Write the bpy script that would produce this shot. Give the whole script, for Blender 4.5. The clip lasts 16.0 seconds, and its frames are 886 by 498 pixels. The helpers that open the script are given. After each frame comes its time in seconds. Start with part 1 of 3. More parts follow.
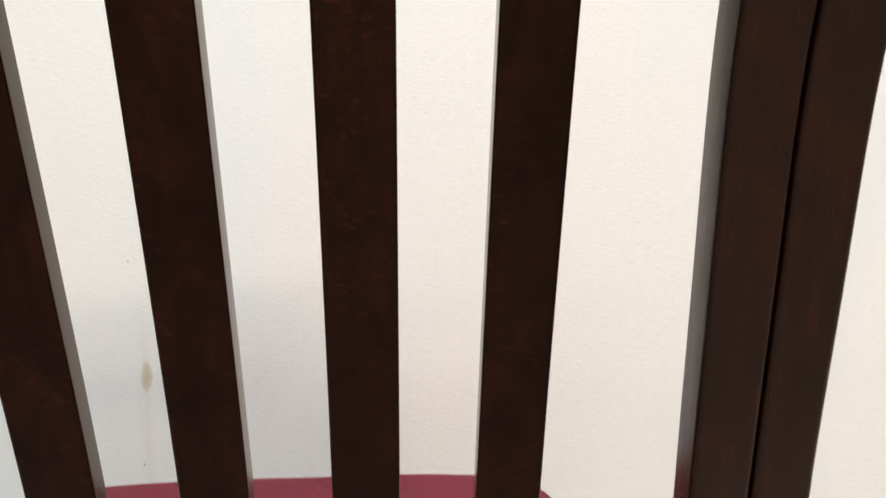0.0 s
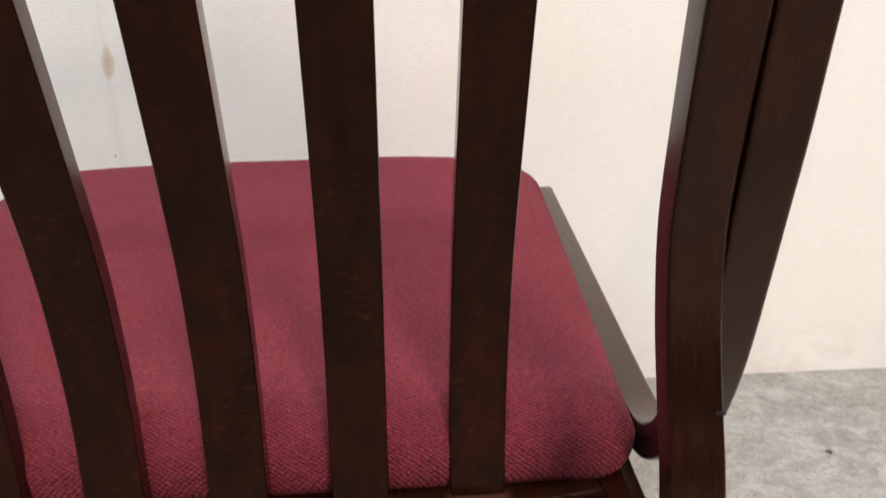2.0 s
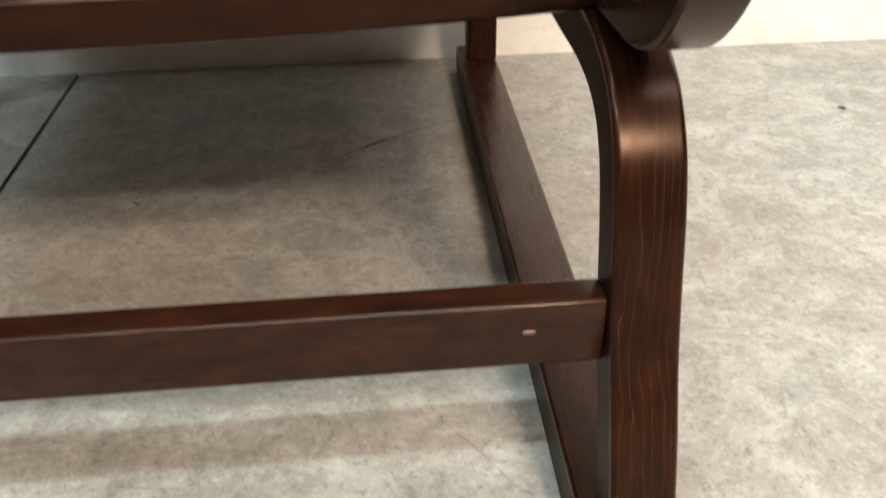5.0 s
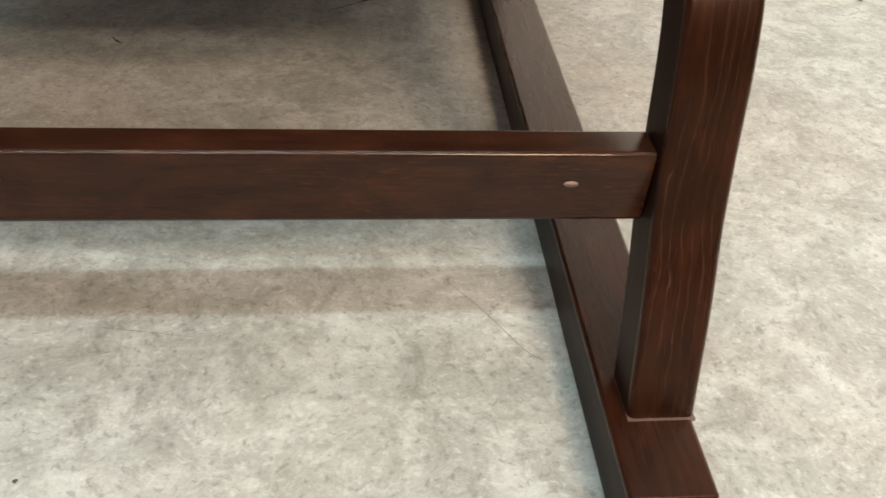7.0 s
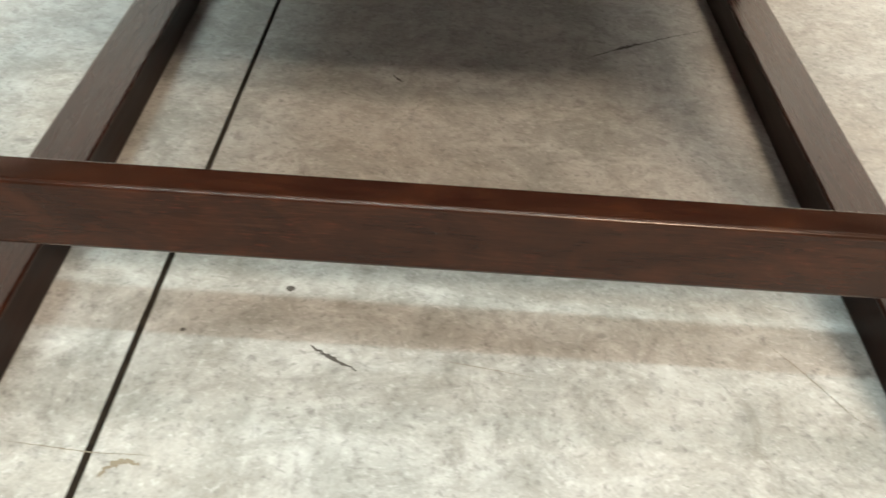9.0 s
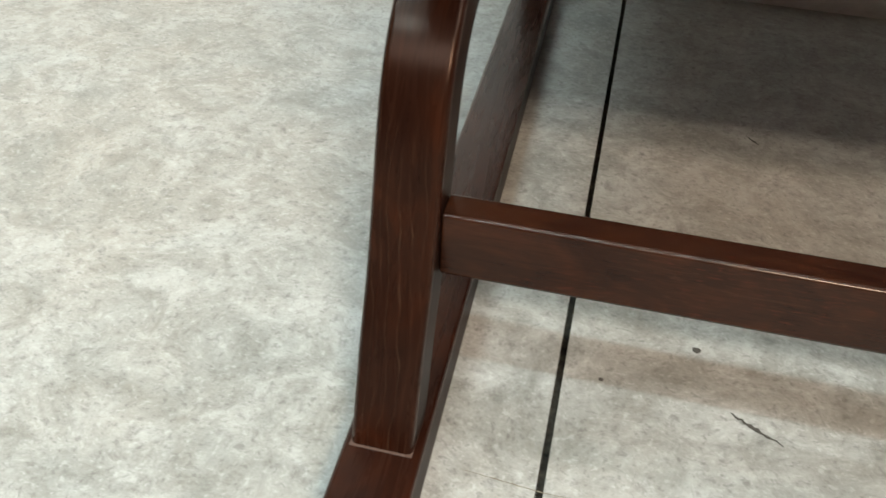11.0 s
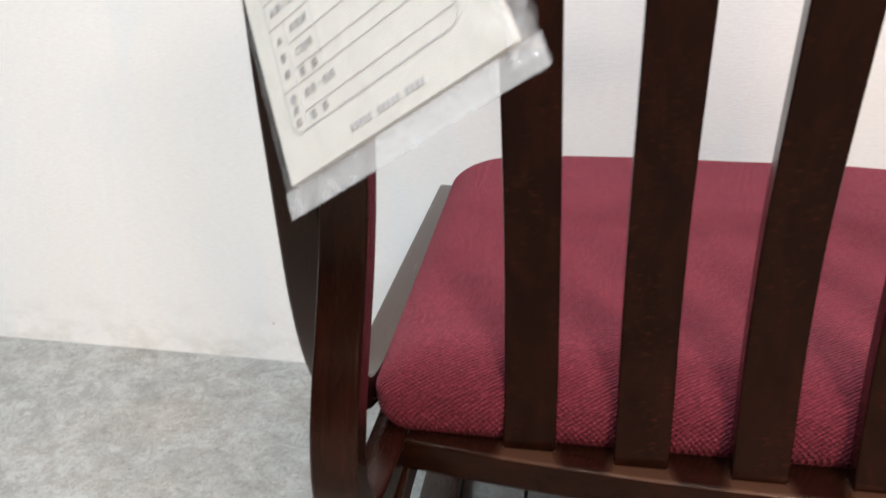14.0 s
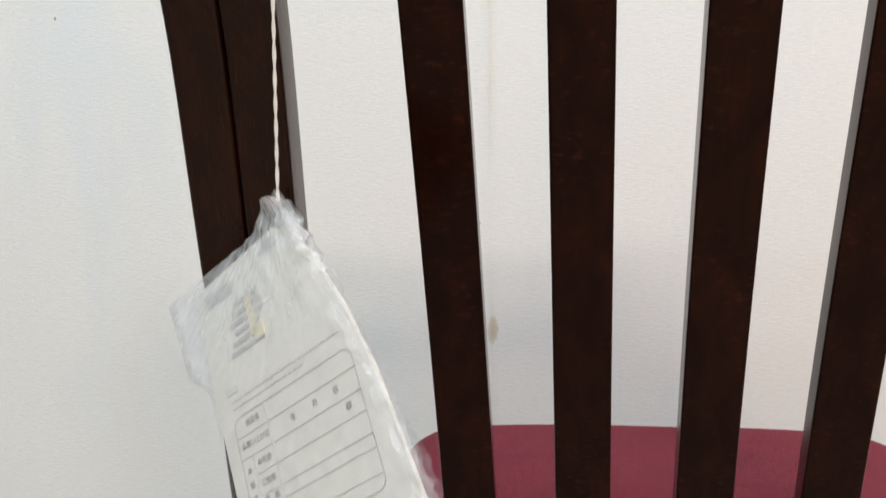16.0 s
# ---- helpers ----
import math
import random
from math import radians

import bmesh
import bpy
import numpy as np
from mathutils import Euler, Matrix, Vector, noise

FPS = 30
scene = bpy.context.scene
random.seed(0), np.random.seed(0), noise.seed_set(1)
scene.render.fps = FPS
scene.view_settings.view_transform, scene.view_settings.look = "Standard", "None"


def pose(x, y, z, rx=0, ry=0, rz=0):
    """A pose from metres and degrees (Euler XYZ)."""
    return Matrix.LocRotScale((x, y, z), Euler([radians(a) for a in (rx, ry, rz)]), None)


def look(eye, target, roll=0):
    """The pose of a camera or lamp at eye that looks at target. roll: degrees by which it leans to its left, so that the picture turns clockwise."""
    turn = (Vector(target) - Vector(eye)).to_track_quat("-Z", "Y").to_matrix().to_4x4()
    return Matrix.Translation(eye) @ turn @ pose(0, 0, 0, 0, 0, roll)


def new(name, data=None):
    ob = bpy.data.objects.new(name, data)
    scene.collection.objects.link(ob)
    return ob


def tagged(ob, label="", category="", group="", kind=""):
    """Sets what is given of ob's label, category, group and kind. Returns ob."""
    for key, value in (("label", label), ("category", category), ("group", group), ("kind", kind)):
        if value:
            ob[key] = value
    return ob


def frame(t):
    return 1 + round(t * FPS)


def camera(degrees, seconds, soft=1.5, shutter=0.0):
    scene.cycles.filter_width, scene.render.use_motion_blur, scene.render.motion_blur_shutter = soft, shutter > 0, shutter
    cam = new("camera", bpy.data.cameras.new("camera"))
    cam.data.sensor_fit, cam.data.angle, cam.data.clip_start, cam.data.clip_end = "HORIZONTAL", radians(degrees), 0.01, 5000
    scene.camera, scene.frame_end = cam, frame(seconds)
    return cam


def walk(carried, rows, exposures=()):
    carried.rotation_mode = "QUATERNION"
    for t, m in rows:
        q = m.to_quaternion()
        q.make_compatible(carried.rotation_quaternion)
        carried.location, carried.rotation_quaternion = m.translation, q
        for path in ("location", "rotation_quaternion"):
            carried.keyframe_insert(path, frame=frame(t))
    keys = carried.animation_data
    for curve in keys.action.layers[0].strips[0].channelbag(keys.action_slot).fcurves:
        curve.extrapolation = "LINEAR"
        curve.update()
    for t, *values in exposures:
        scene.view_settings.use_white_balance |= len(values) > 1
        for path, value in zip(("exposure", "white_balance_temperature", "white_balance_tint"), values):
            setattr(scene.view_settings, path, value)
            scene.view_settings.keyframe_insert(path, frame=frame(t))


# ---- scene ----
cam = camera(53.8, 16.0, shutter=0.4)
PATH = [
    (0, (0.2855, 0.1929, 0.6969), (0.2912, 2.1862, 0.5342), -1.01),
    (0.5, (0.2839, 0.1953, 0.6949), (0.3148, 2.1655, 0.3523), -0.43),
    (1, (0.2838, 0.2037, 0.6605), (0.3131, 2.1462, 0.1850), -0.55),
    (1.5, (0.2819, 0.2128, 0.6292), (0.3114, 2.1257, 0.0462), -0.85),
    (2, (0.2835, 0.2205, 0.5977), (0.3213, 2.0956, -0.0970), -1.24),
    (2.5, (0.2876, 0.2317, 0.5638), (0.3441, 2.0593, -0.2466), -2.37),
    (3, (0.2913, 0.2400, 0.5341), (0.3633, 2.0360, -0.3431), -3.30),
    (3.5, (0.2960, 0.2479, 0.4984), (0.3601, 2.0368, -0.3935), -3.84),
    (4, (0.2991, 0.2578, 0.4528), (0.3576, 2.0379, -0.4571), -3.51),
    (4.5, (0.3074, 0.2700, 0.4116), (0.3327, 2.0025, -0.5874), -2.81),
    (5, (0.2995, 0.2783, 0.3751), (0.3758, 1.9596, -0.7054), -1.10),
    (5.2, (0.2977, 0.2812, 0.3654), (0.3925, 1.9214, -0.7750), 0.23),
    (7.3, (0.2497, 0.2906, 0.3413), (0.4185, 1.8200, -0.9364), 5.34),
    (7.5, (0.2341, 0.2881, 0.3469), (0.3973, 1.8189, -0.9299), 5.69),
    (8, (0.1987, 0.2869, 0.3499), (0.3120, 1.8242, -0.9245), 5.60),
    (8.5, (0.1646, 0.2853, 0.3574), (0.2096, 1.8271, -0.9156), 4.84),
    (9, (0.1271, 0.2833, 0.3632), (0.0905, 1.8362, -0.8967), 4.15),
    (9.5, (0.0863, 0.2780, 0.3688), (-0.0578, 1.8392, -0.8729), 3.32),
    (10, (0.0386, 0.2718, 0.3722), (-0.2114, 1.8254, -0.8622), 2.98),
    (10.2, (0.0189, 0.2673, 0.3721), (-0.2693, 1.8118, -0.8654), 3.14),
    (12.5, (-0.0656, 0.2357, 0.4507), (-0.5041, 1.9177, -0.5386), 3.87),
    (13, (-0.0602, 0.2039, 0.5023), (-0.4825, 1.9978, -0.2782), 3.64),
    (13.5, (-0.0355, 0.1844, 0.5257), (-0.4341, 2.0211, -0.1600), 2.17),
    (14, (-0.0002, 0.1602, 0.5730), (-0.3632, 2.0214, -0.0627), 0.42),
    (14.5, (0.0257, 0.1318, 0.6096), (-0.3236, 2.0330, 0.0962), -1.31),
    (15, (0.0309, 0.1106, 0.6372), (-0.2769, 2.0483, 0.2495), -2.25),
    (15.5, (0.0282, 0.1060, 0.6506), (-0.2806, 2.0619, 0.3695), -1.47),
    (16, (0.0244, 0.1004, 0.6685), (-0.2770, 2.0699, 0.4939), -0.72),
]
EXPOSURES = [(0.0, 0.61, 6290, 18), (1.5, 0.71, 6410, 20), (2.5, 0.73, 6560, 22), (3.5, 1.28, 6860, 18), (4.5, 1.28, 6800, 16), (5.2, 1.28, 6750, 15), (7.3, 1.24, 6660, 13), (8.0, 1.42, 6610, 12), (9.0, 1.56, 6560, 12), (9.5, 1.30, 6540, 12), (10.2, 1.26, 6510, 12),
             (12.5, 1.03, 6250, 15), (13.0, 0.77, 6250, 17), (14.0, 0.84, 6160, 21), (15.5, 0.42, 6210, 20), (16.0, 0.41, 6110, 18)]
walk(cam, [(t, look(eye, target, roll)) for t, eye, target, roll in PATH], EXPOSURES)

# ---------------------------------------------------------------- world and light
world = bpy.data.worlds.new("world")
scene.world = world
world.use_nodes = True
world.node_tree.nodes["Background"].inputs[0].default_value = (0.9, 0.95, 1.0, 1)
world.node_tree.nodes["Background"].inputs[1].default_value = 0.008

CEILING, BACK, WALL_Y, HALF = 2.7, -6.2, 1.2846, 3.4


def tube(x, y, length, power, colour, width=0.05):
    """The light of one ceiling fluorescent fitting along x."""
    data = bpy.data.lights.new("tube_light", "AREA")
    data.shape, data.size, data.size_y, data.energy, data.color = "RECTANGLE", length, width, power, colour
    ob = new("tube_light", data)
    ob.matrix_world = pose(x, y, CEILING - 0.10)
    return ob


WARM, COOL, AMBER = (1.0, 0.955, 0.90), (0.75, 0.98, 1.0), (1.0, 0.79, 0.57)
tube(0.25, 0.54, 1.25, 13, WARM)
tube(-0.05, -0.81, 1.9, 27.5, COOL)
tube(-1.35, 0.10, 0.9, 13, COOL)
tube(1.75, 0.15, 0.9, 11, WARM)
tube(1.25, -2.05, 0.6, 52, AMBER, 0.3)
tube(1.25, -2.50, 0.6, 54, AMBER, 0.3)
tube(-0.5, -1.95, 1.6, 8, WARM)
tube(-0.5, -2.55, 1.6, 9, WARM)

# ---------------------------------------------------------------- materials


def material(name):
    m = bpy.data.materials.new(name)
    m.use_nodes = True
    nt = m.node_tree
    return m, nt, nt.nodes["Principled BSDF"]


def node(nt, kind, **inputs):
    n = nt.nodes.new(kind)
    for key, value in inputs.items():
        sock = n.inputs[key.replace("_", " ")]
        if hasattr(value, "is_output"):
            nt.links.new(value, sock)
        else:
            sock.default_value = value
    return n


def ramp(nt, fac, *stops):
    n = nt.nodes.new("ShaderNodeValToRGB")
    while len(n.color_ramp.elements) < len(stops):
        n.color_ramp.elements.new(0.5)
    for e, (p, c) in zip(n.color_ramp.elements, stops):
        e.position = p
        e.color = (*c, 1) if hasattr(c, "__len__") else (c, c, c, 1)
    nt.links.new(fac, n.inputs[0])
    return n.outputs[0]


def mix(nt, fac, a, b, blend="MIX"):
    n = nt.nodes.new("ShaderNodeMix")
    n.data_type, n.blend_type = "RGBA", blend
    for sock, v in ((n.inputs[0], fac), (n.inputs[6], a), (n.inputs[7], b)):
        if hasattr(v, "is_output"):
            nt.links.new(v, sock)
        else:
            sock.default_value = (*v, 1) if hasattr(v, "__len__") else v
    return n.outputs[2]


def maths(nt, op, a, b=0.0, c=0.0):
    n = nt.nodes.new("ShaderNodeMath")
    n.operation = op
    for sock, v in zip(n.inputs, (a, b, c)):
        if hasattr(v, "is_output"):
            nt.links.new(v, sock)
        else:
            sock.default_value = v
    return n.outputs[0]


def scaled(nt, vec, s):
    n = nt.nodes.new("ShaderNodeMapping")
    nt.links.new(vec, n.inputs[0])
    n.inputs["Scale"].default_value = s
    return n.outputs[0]


def noise_tex(nt, vec, scale, detail=4.0, rough=0.5, distort=0.0):
    n = node(nt, "ShaderNodeTexNoise", Scale=scale, Detail=detail, Roughness=rough, Distortion=distort)
    nt.links.new(vec, n.inputs["Vector"])
    return n.outputs[0]


def bump(nt, bsdf, height, strength, distance, under=None):
    n = node(nt, "ShaderNodeBump", Strength=strength, Distance=distance, Height=height)
    if under is not None:
        nt.links.new(under, n.inputs["Normal"])
    nt.links.new(n.outputs[0], bsdf.inputs["Normal"])
    return n.outputs[0]


def wood_material(name, fleck_scale, wave, pores, tone, contrast=1.0, gloss=0.24, flecks=0.5, shine=0.34, lands=False, rings=0.0, hue=1.0, tint=(1.0, 0.74, 0.60)):
    """Dark walnut-stained lacquered beech; the grain runs along u of the UV map, in metres."""
    m, nt, b = material(name)
    uv = node(nt, "ShaderNodeUVMap").outputs[0]
    rnd = node(nt, "ShaderNodeObjectInfo").outputs["Random"]
    off = nt.nodes.new("ShaderNodeVectorMath")
    off.operation = "ADD"
    nt.links.new(uv, off.inputs[0])
    comb = node(nt, "ShaderNodeCombineXYZ", X=maths(nt, "MULTIPLY", rnd, 7.0), Y=maths(nt, "MULTIPLY", rnd, 3.0), Z=rnd)
    nt.links.new(comb.outputs[0], off.inputs[1])
    v = off.outputs[0]
    cloud = noise_tex(nt, scaled(nt, v, (22, 45, 9)), 1.0, 4, 0.6, 0.8)
    broad = noise_tex(nt, scaled(nt, v, (14, 170, 9)), 1.0, 5, 0.62, 0.9)
    fine = noise_tex(nt, scaled(nt, v, (60, 1900, 40)), 1.0, 4, 0.65, 0.3)
    line = noise_tex(nt, scaled(nt, v, (10, 200, 30)), 1.0, 1, 0.4, wave)
    fleck = noise_tex(nt, scaled(nt, v, fleck_scale), 1.0, 3, 0.6, 0.4)
    where = noise_tex(nt, scaled(nt, v, (16, 30, 9)), 1.0, 2, 0.5)
    col = ramp(nt, cloud, (0.28, [c * tone for c in (0.0095 / contrast, 0.0025 * hue / contrast, 0.0014 * hue / contrast)]), (0.5, [c * tone for c in (0.0178, 0.0053 * hue, 0.0027 * hue)]), (0.74, [c * tone for c in (0.037 * contrast, 0.0096 * hue * contrast, 0.0039 * hue * contrast)]))
    col = mix(nt, ramp(nt, broad, (0.36, 0.32), (0.56, 0.0)), col, (0.0055, 0.0018, 0.0011))
    col = mix(nt, ramp(nt, fine, (0.45, 0.0), (0.68, 0.35)), col, (0.0040, 0.0015, 0.0010))
    pore = ramp(nt, maths(nt, "ABSOLUTE", maths(nt, "SUBTRACT", line, 0.5)), (0.0, pores), (0.018, 0.0))
    col = mix(nt, maths(nt, "MULTIPLY", pore, ramp(nt, where, (0.30, 0.35), (0.55, 1.0))), col, (0.055, 0.025, 0.013))
    if rings:
        # thin pale growth rings along the bent face, wandering a little
        uv_at = node(nt, "ShaderNodeSeparateXYZ", Vector=v)
        sway = noise_tex(nt, scaled(nt, v, (11, 38, 1)), 1.0, 3, 0.5)
        phase = maths(nt, "FRACT", maths(nt, "ADD", maths(nt, "MULTIPLY", uv_at.outputs[1], 230.0), maths(nt, "MULTIPLY", sway, 5.0)))
        ring = ramp(nt, maths(nt, "ABSOLUTE", maths(nt, "SUBTRACT", phase, 0.5)), (0.012, rings), (0.060, 0.0))
        dash = noise_tex(nt, scaled(nt, v, (160, 900, 1)), 1.0, 2, 0.6)
        col = mix(nt, maths(nt, "MULTIPLY", ring, maths(nt, "MULTIPLY", ramp(nt, dash, (0.35, 0.3), (0.6, 1.0)), ramp(nt, where, (0.36, 0.1), (0.56, 1.0)))), col, (0.095, 0.053, 0.033))
    spark = maths(nt, "MULTIPLY", ramp(nt, fleck, (0.57, 0.0), (0.67, flecks)), ramp(nt, where, (0.40, 0.1), (0.58, 1.0)))
    col = mix(nt, spark, col, (0.048, 0.012, 0.006))
    if lands:
        # pale halo on the top of the rail round the foot of each slat
        at = node(nt, "ShaderNodeSeparateXYZ", Vector=node(nt, "ShaderNodeTexCoord").outputs["Object"])
        turn = maths(nt, "FRACT", maths(nt, "ADD", maths(nt, "DIVIDE", maths(nt, "SUBTRACT", at.outputs[0], 0.0022), 0.0699), 10.0))
        reach = maths(nt, "ADD", maths(nt, "MULTIPLY", maths(nt, "ABSOLUTE", maths(nt, "SUBTRACT", turn, 0.5)), 0.0699), maths(nt, "MULTIPLY", maths(nt, "SUBTRACT", cloud, 0.5), 0.004))
        back = maths(nt, "SUBTRACT", at.outputs[1], maths(nt, "MULTIPLY", maths(nt, "MULTIPLY", at.outputs[0], at.outputs[0]), 0.384))
        reach = maths(nt, "ADD", reach, maths(nt, "MULTIPLY", maths(nt, "SUBTRACT", back, 0.029), 0.22))
        halo = maths(nt, "MULTIPLY", ramp(nt, reach, (0.0160, 1.0), (0.0215, 0.0)), maths(nt, "GREATER_THAN", at.outputs[2], 0.2718))
        halo = maths(nt, "MULTIPLY", halo, maths(nt, "LESS_THAN", maths(nt, "ABSOLUTE", at.outputs[0]), 0.203))
        col = mix(nt, maths(nt, "MULTIPLY", halo, 0.6), col, (0.085, 0.038, 0.021))
    nt.links.new(col, b.inputs["Base Color"])
    rough = ramp(nt, broad, (0.2, gloss - 0.04), (0.8, gloss + 0.05))
    nt.links.new(rough, b.inputs["Roughness"])
    edge = node(nt, "ShaderNodeLayerWeight", Blend=0.5).outputs["Facing"]
    nt.links.new(ramp(nt, edge, (0.25, 0.35 * shine), (0.8, min(1.0, 2.2 * shine))), b.inputs["Specular IOR Level"])
    b.inputs["Specular Tint"].default_value = (*tint, 1)
    first = bump(nt, b, fine, 0.02, 0.0005)
    bump(nt, b, cloud, 0.02, 0.0010, first)
    return m


def fabric_material():
    """Wine-red upholstery in a coarse basket weave; UV in metres."""
    m, nt, b = material("wine_fabric")
    uv = node(nt, "ShaderNodeUVMap").outputs[0]
    wob = node(nt, "ShaderNodeTexNoise", Scale=110.0, Detail=4.0)
    nt.links.new(uv, wob.inputs["Vector"])
    shift = nt.nodes.new("ShaderNodeVectorMath")
    shift.operation = "MULTIPLY_ADD"
    nt.links.new(wob.outputs[1], shift.inputs[0])
    shift.inputs[1].default_value = (0.0032, 0.0032, 0)
    nt.links.new(uv, shift.inputs[2])
    sep = node(nt, "ShaderNodeSeparateXYZ")
    nt.links.new(shift.outputs[0], sep.inputs[0])
    su = maths(nt, "SINE", maths(nt, "MULTIPLY", sep.outputs[0], math.pi / 0.0022))
    sv = maths(nt, "SINE", maths(nt, "MULTIPLY", sep.outputs[1], math.pi / 0.0018))
    checker = maths(nt, "MULTIPLY", su, sv)
    cell = maths(nt, "MULTIPLY_ADD", checker, 0.5, 0.5)
    big = noise_tex(nt, scaled(nt, uv, (1, 1, 1)), 14.0, 4, 0.6)
    yarn = noise_tex(nt, scaled(nt, uv, (1, 1, 1)), 420.0, 3, 0.7)
    fluff = noise_tex(nt, scaled(nt, uv, (1, 1, 1)), 1900.0, 2, 0.6)
    col = ramp(nt, yarn, (0.30, (0.115, 0.0130, 0.024)), (0.55, (0.255, 0.0315, 0.050)), (0.75, (0.370, 0.088, 0.108)))
    col = mix(nt, ramp(nt, big, (0.48, 0.0), (0.70, 0.18)), col, (0.045, 0.006, 0.020))
    # shade between the yarns is put into the colour, stronger at the back
    flat = ramp(nt, node(nt, "ShaderNodeSeparateXYZ", Vector=uv).outputs[1], (0.40, 1.0), (0.58, 0.45))
    patchy = noise_tex(nt, scaled(nt, uv, (1, 1, 1)), 130.0, 3, 0.6)
    gap = maths(nt, "MULTIPLY", ramp(nt, cell, (0.12, 0.74), (0.74, 0.05)), ramp(nt, patchy, (0.32, 0.20), (0.65, 1.0)))
    col = mix(nt, maths(nt, "MULTIPLY", gap, flat), col, (0.028, 0.004, 0.010))
    nt.links.new(col, b.inputs["Base Color"])
    b.inputs["Roughness"].default_value = 0.92
    b.inputs["Specular IOR Level"].default_value = 0.2
    b.inputs["Sheen Weight"].default_value = 0.16
    b.inputs["Sheen Roughness"].default_value = 0.30
    b.inputs["Sheen Tint"].default_value = (0.95, 0.30, 0.36, 1)
    first = bump(nt, b, cell, 1.0, 0.0022)
    bump(nt, b, fluff, 0.5, 0.0006, first)
    return m


def floor_material():
    """Worn, polished grey concrete."""
    m, nt, b = material("concrete")
    co = node(nt, "ShaderNodeTexCoord").outputs["Object"]
    warp = node(nt, "ShaderNodeTexNoise", Scale=3.0, Detail=3.0)
    nt.links.new(co, warp.inputs["Vector"])
    add = nt.nodes.new("ShaderNodeVectorMath")
    add.operation = "MULTIPLY_ADD"
    nt.links.new(warp.outputs[1], add.inputs[0])
    add.inputs[1].default_value = (0.08, 0.08, 0)
    nt.links.new(co, add.inputs[2])
    v = add.outputs[0]
    large = noise_tex(nt, v, 3.2, 4, 0.6)
    mid = noise_tex(nt, v, 26.0, 7, 0.72, 0.9)
    small = noise_tex(nt, v, 85.0, 6, 0.75, 0.6)
    grain = noise_tex(nt, co, 420.0, 3, 0.65)
    blot = noise_tex(nt, v, 9.0, 5, 0.68, 1.2)
    dots = noise_tex(nt, v, 190.0, 3, 0.6, 0.4)
    streak = noise_tex(nt, scaled(nt, v, (44, 36, 1)), 1.0, 5, 0.7, 1.0)
    col = ramp(nt, mid, (0.32, (0.178, 0.180, 0.160)), (0.45, (0.262, 0.268, 0.248)), (0.56, (0.354, 0.363, 0.344)), (0.70, (0.455, 0.472, 0.458)))
    col = mix(nt, ramp(nt, large, (0.40, 0.0), (0.72, 0.50)), col, (0.320, 0.262, 0.200))
    col = mix(nt, ramp(nt, small, (0.30, 0.75), (0.47, 0.0)), col, (0.112, 0.108, 0.097))
    col = mix(nt, ramp(nt, small, (0.56, 0.0), (0.74, 0.50)), col, (0.582, 0.585, 0.557))
    col = mix(nt, ramp(nt, streak, (0.60, 0.0), (0.75, 0.15)), col, (0.543, 0.550, 0.525))
    col = mix(nt, ramp(nt, streak, (0.26, 0.25), (0.40, 0.0)), col, (0.145, 0.140, 0.126))
    col = mix(nt, 0.22, col, ramp(nt, grain, (0.3, (0.136, 0.130, 0.121)), (0.7, (0.446, 0.440, 0.420))))
    col = mix(nt, ramp(nt, blot, (0.36, 0.22), (0.50, 0.0)), col, (0.131, 0.140, 0.128))
    col = mix(nt, ramp(nt, blot, (0.54, 0.0), (0.70, 0.28)), col, (0.504, 0.530, 0.514))
    col = mix(nt, ramp(nt, dots, (0.33, 0.50), (0.42, 0.0)), col, (0.126, 0.125, 0.116))
    col = mix(nt, ramp(nt, dots, (0.58, 0.0), (0.68, 0.26)), col, (0.582, 0.590, 0.578))
    pits = node(nt, "ShaderNodeTexVoronoi", Scale=38.0)
    nt.links.new(v, pits.inputs["Vector"])
    col = mix(nt, ramp(nt, pits.outputs[0], (0.020, 0.45), (0.045, 0.0)), col, (0.107, 0.100, 0.089))
    nt.links.new(col, b.inputs["Base Color"])
    nt.links.new(ramp(nt, mid, (0.3, 0.42), (0.7, 0.62)), b.inputs["Roughness"])
    first = bump(nt, b, small, 0.12, 0.002)
    bump(nt, b, grain, 0.10, 0.0008, first)
    return m


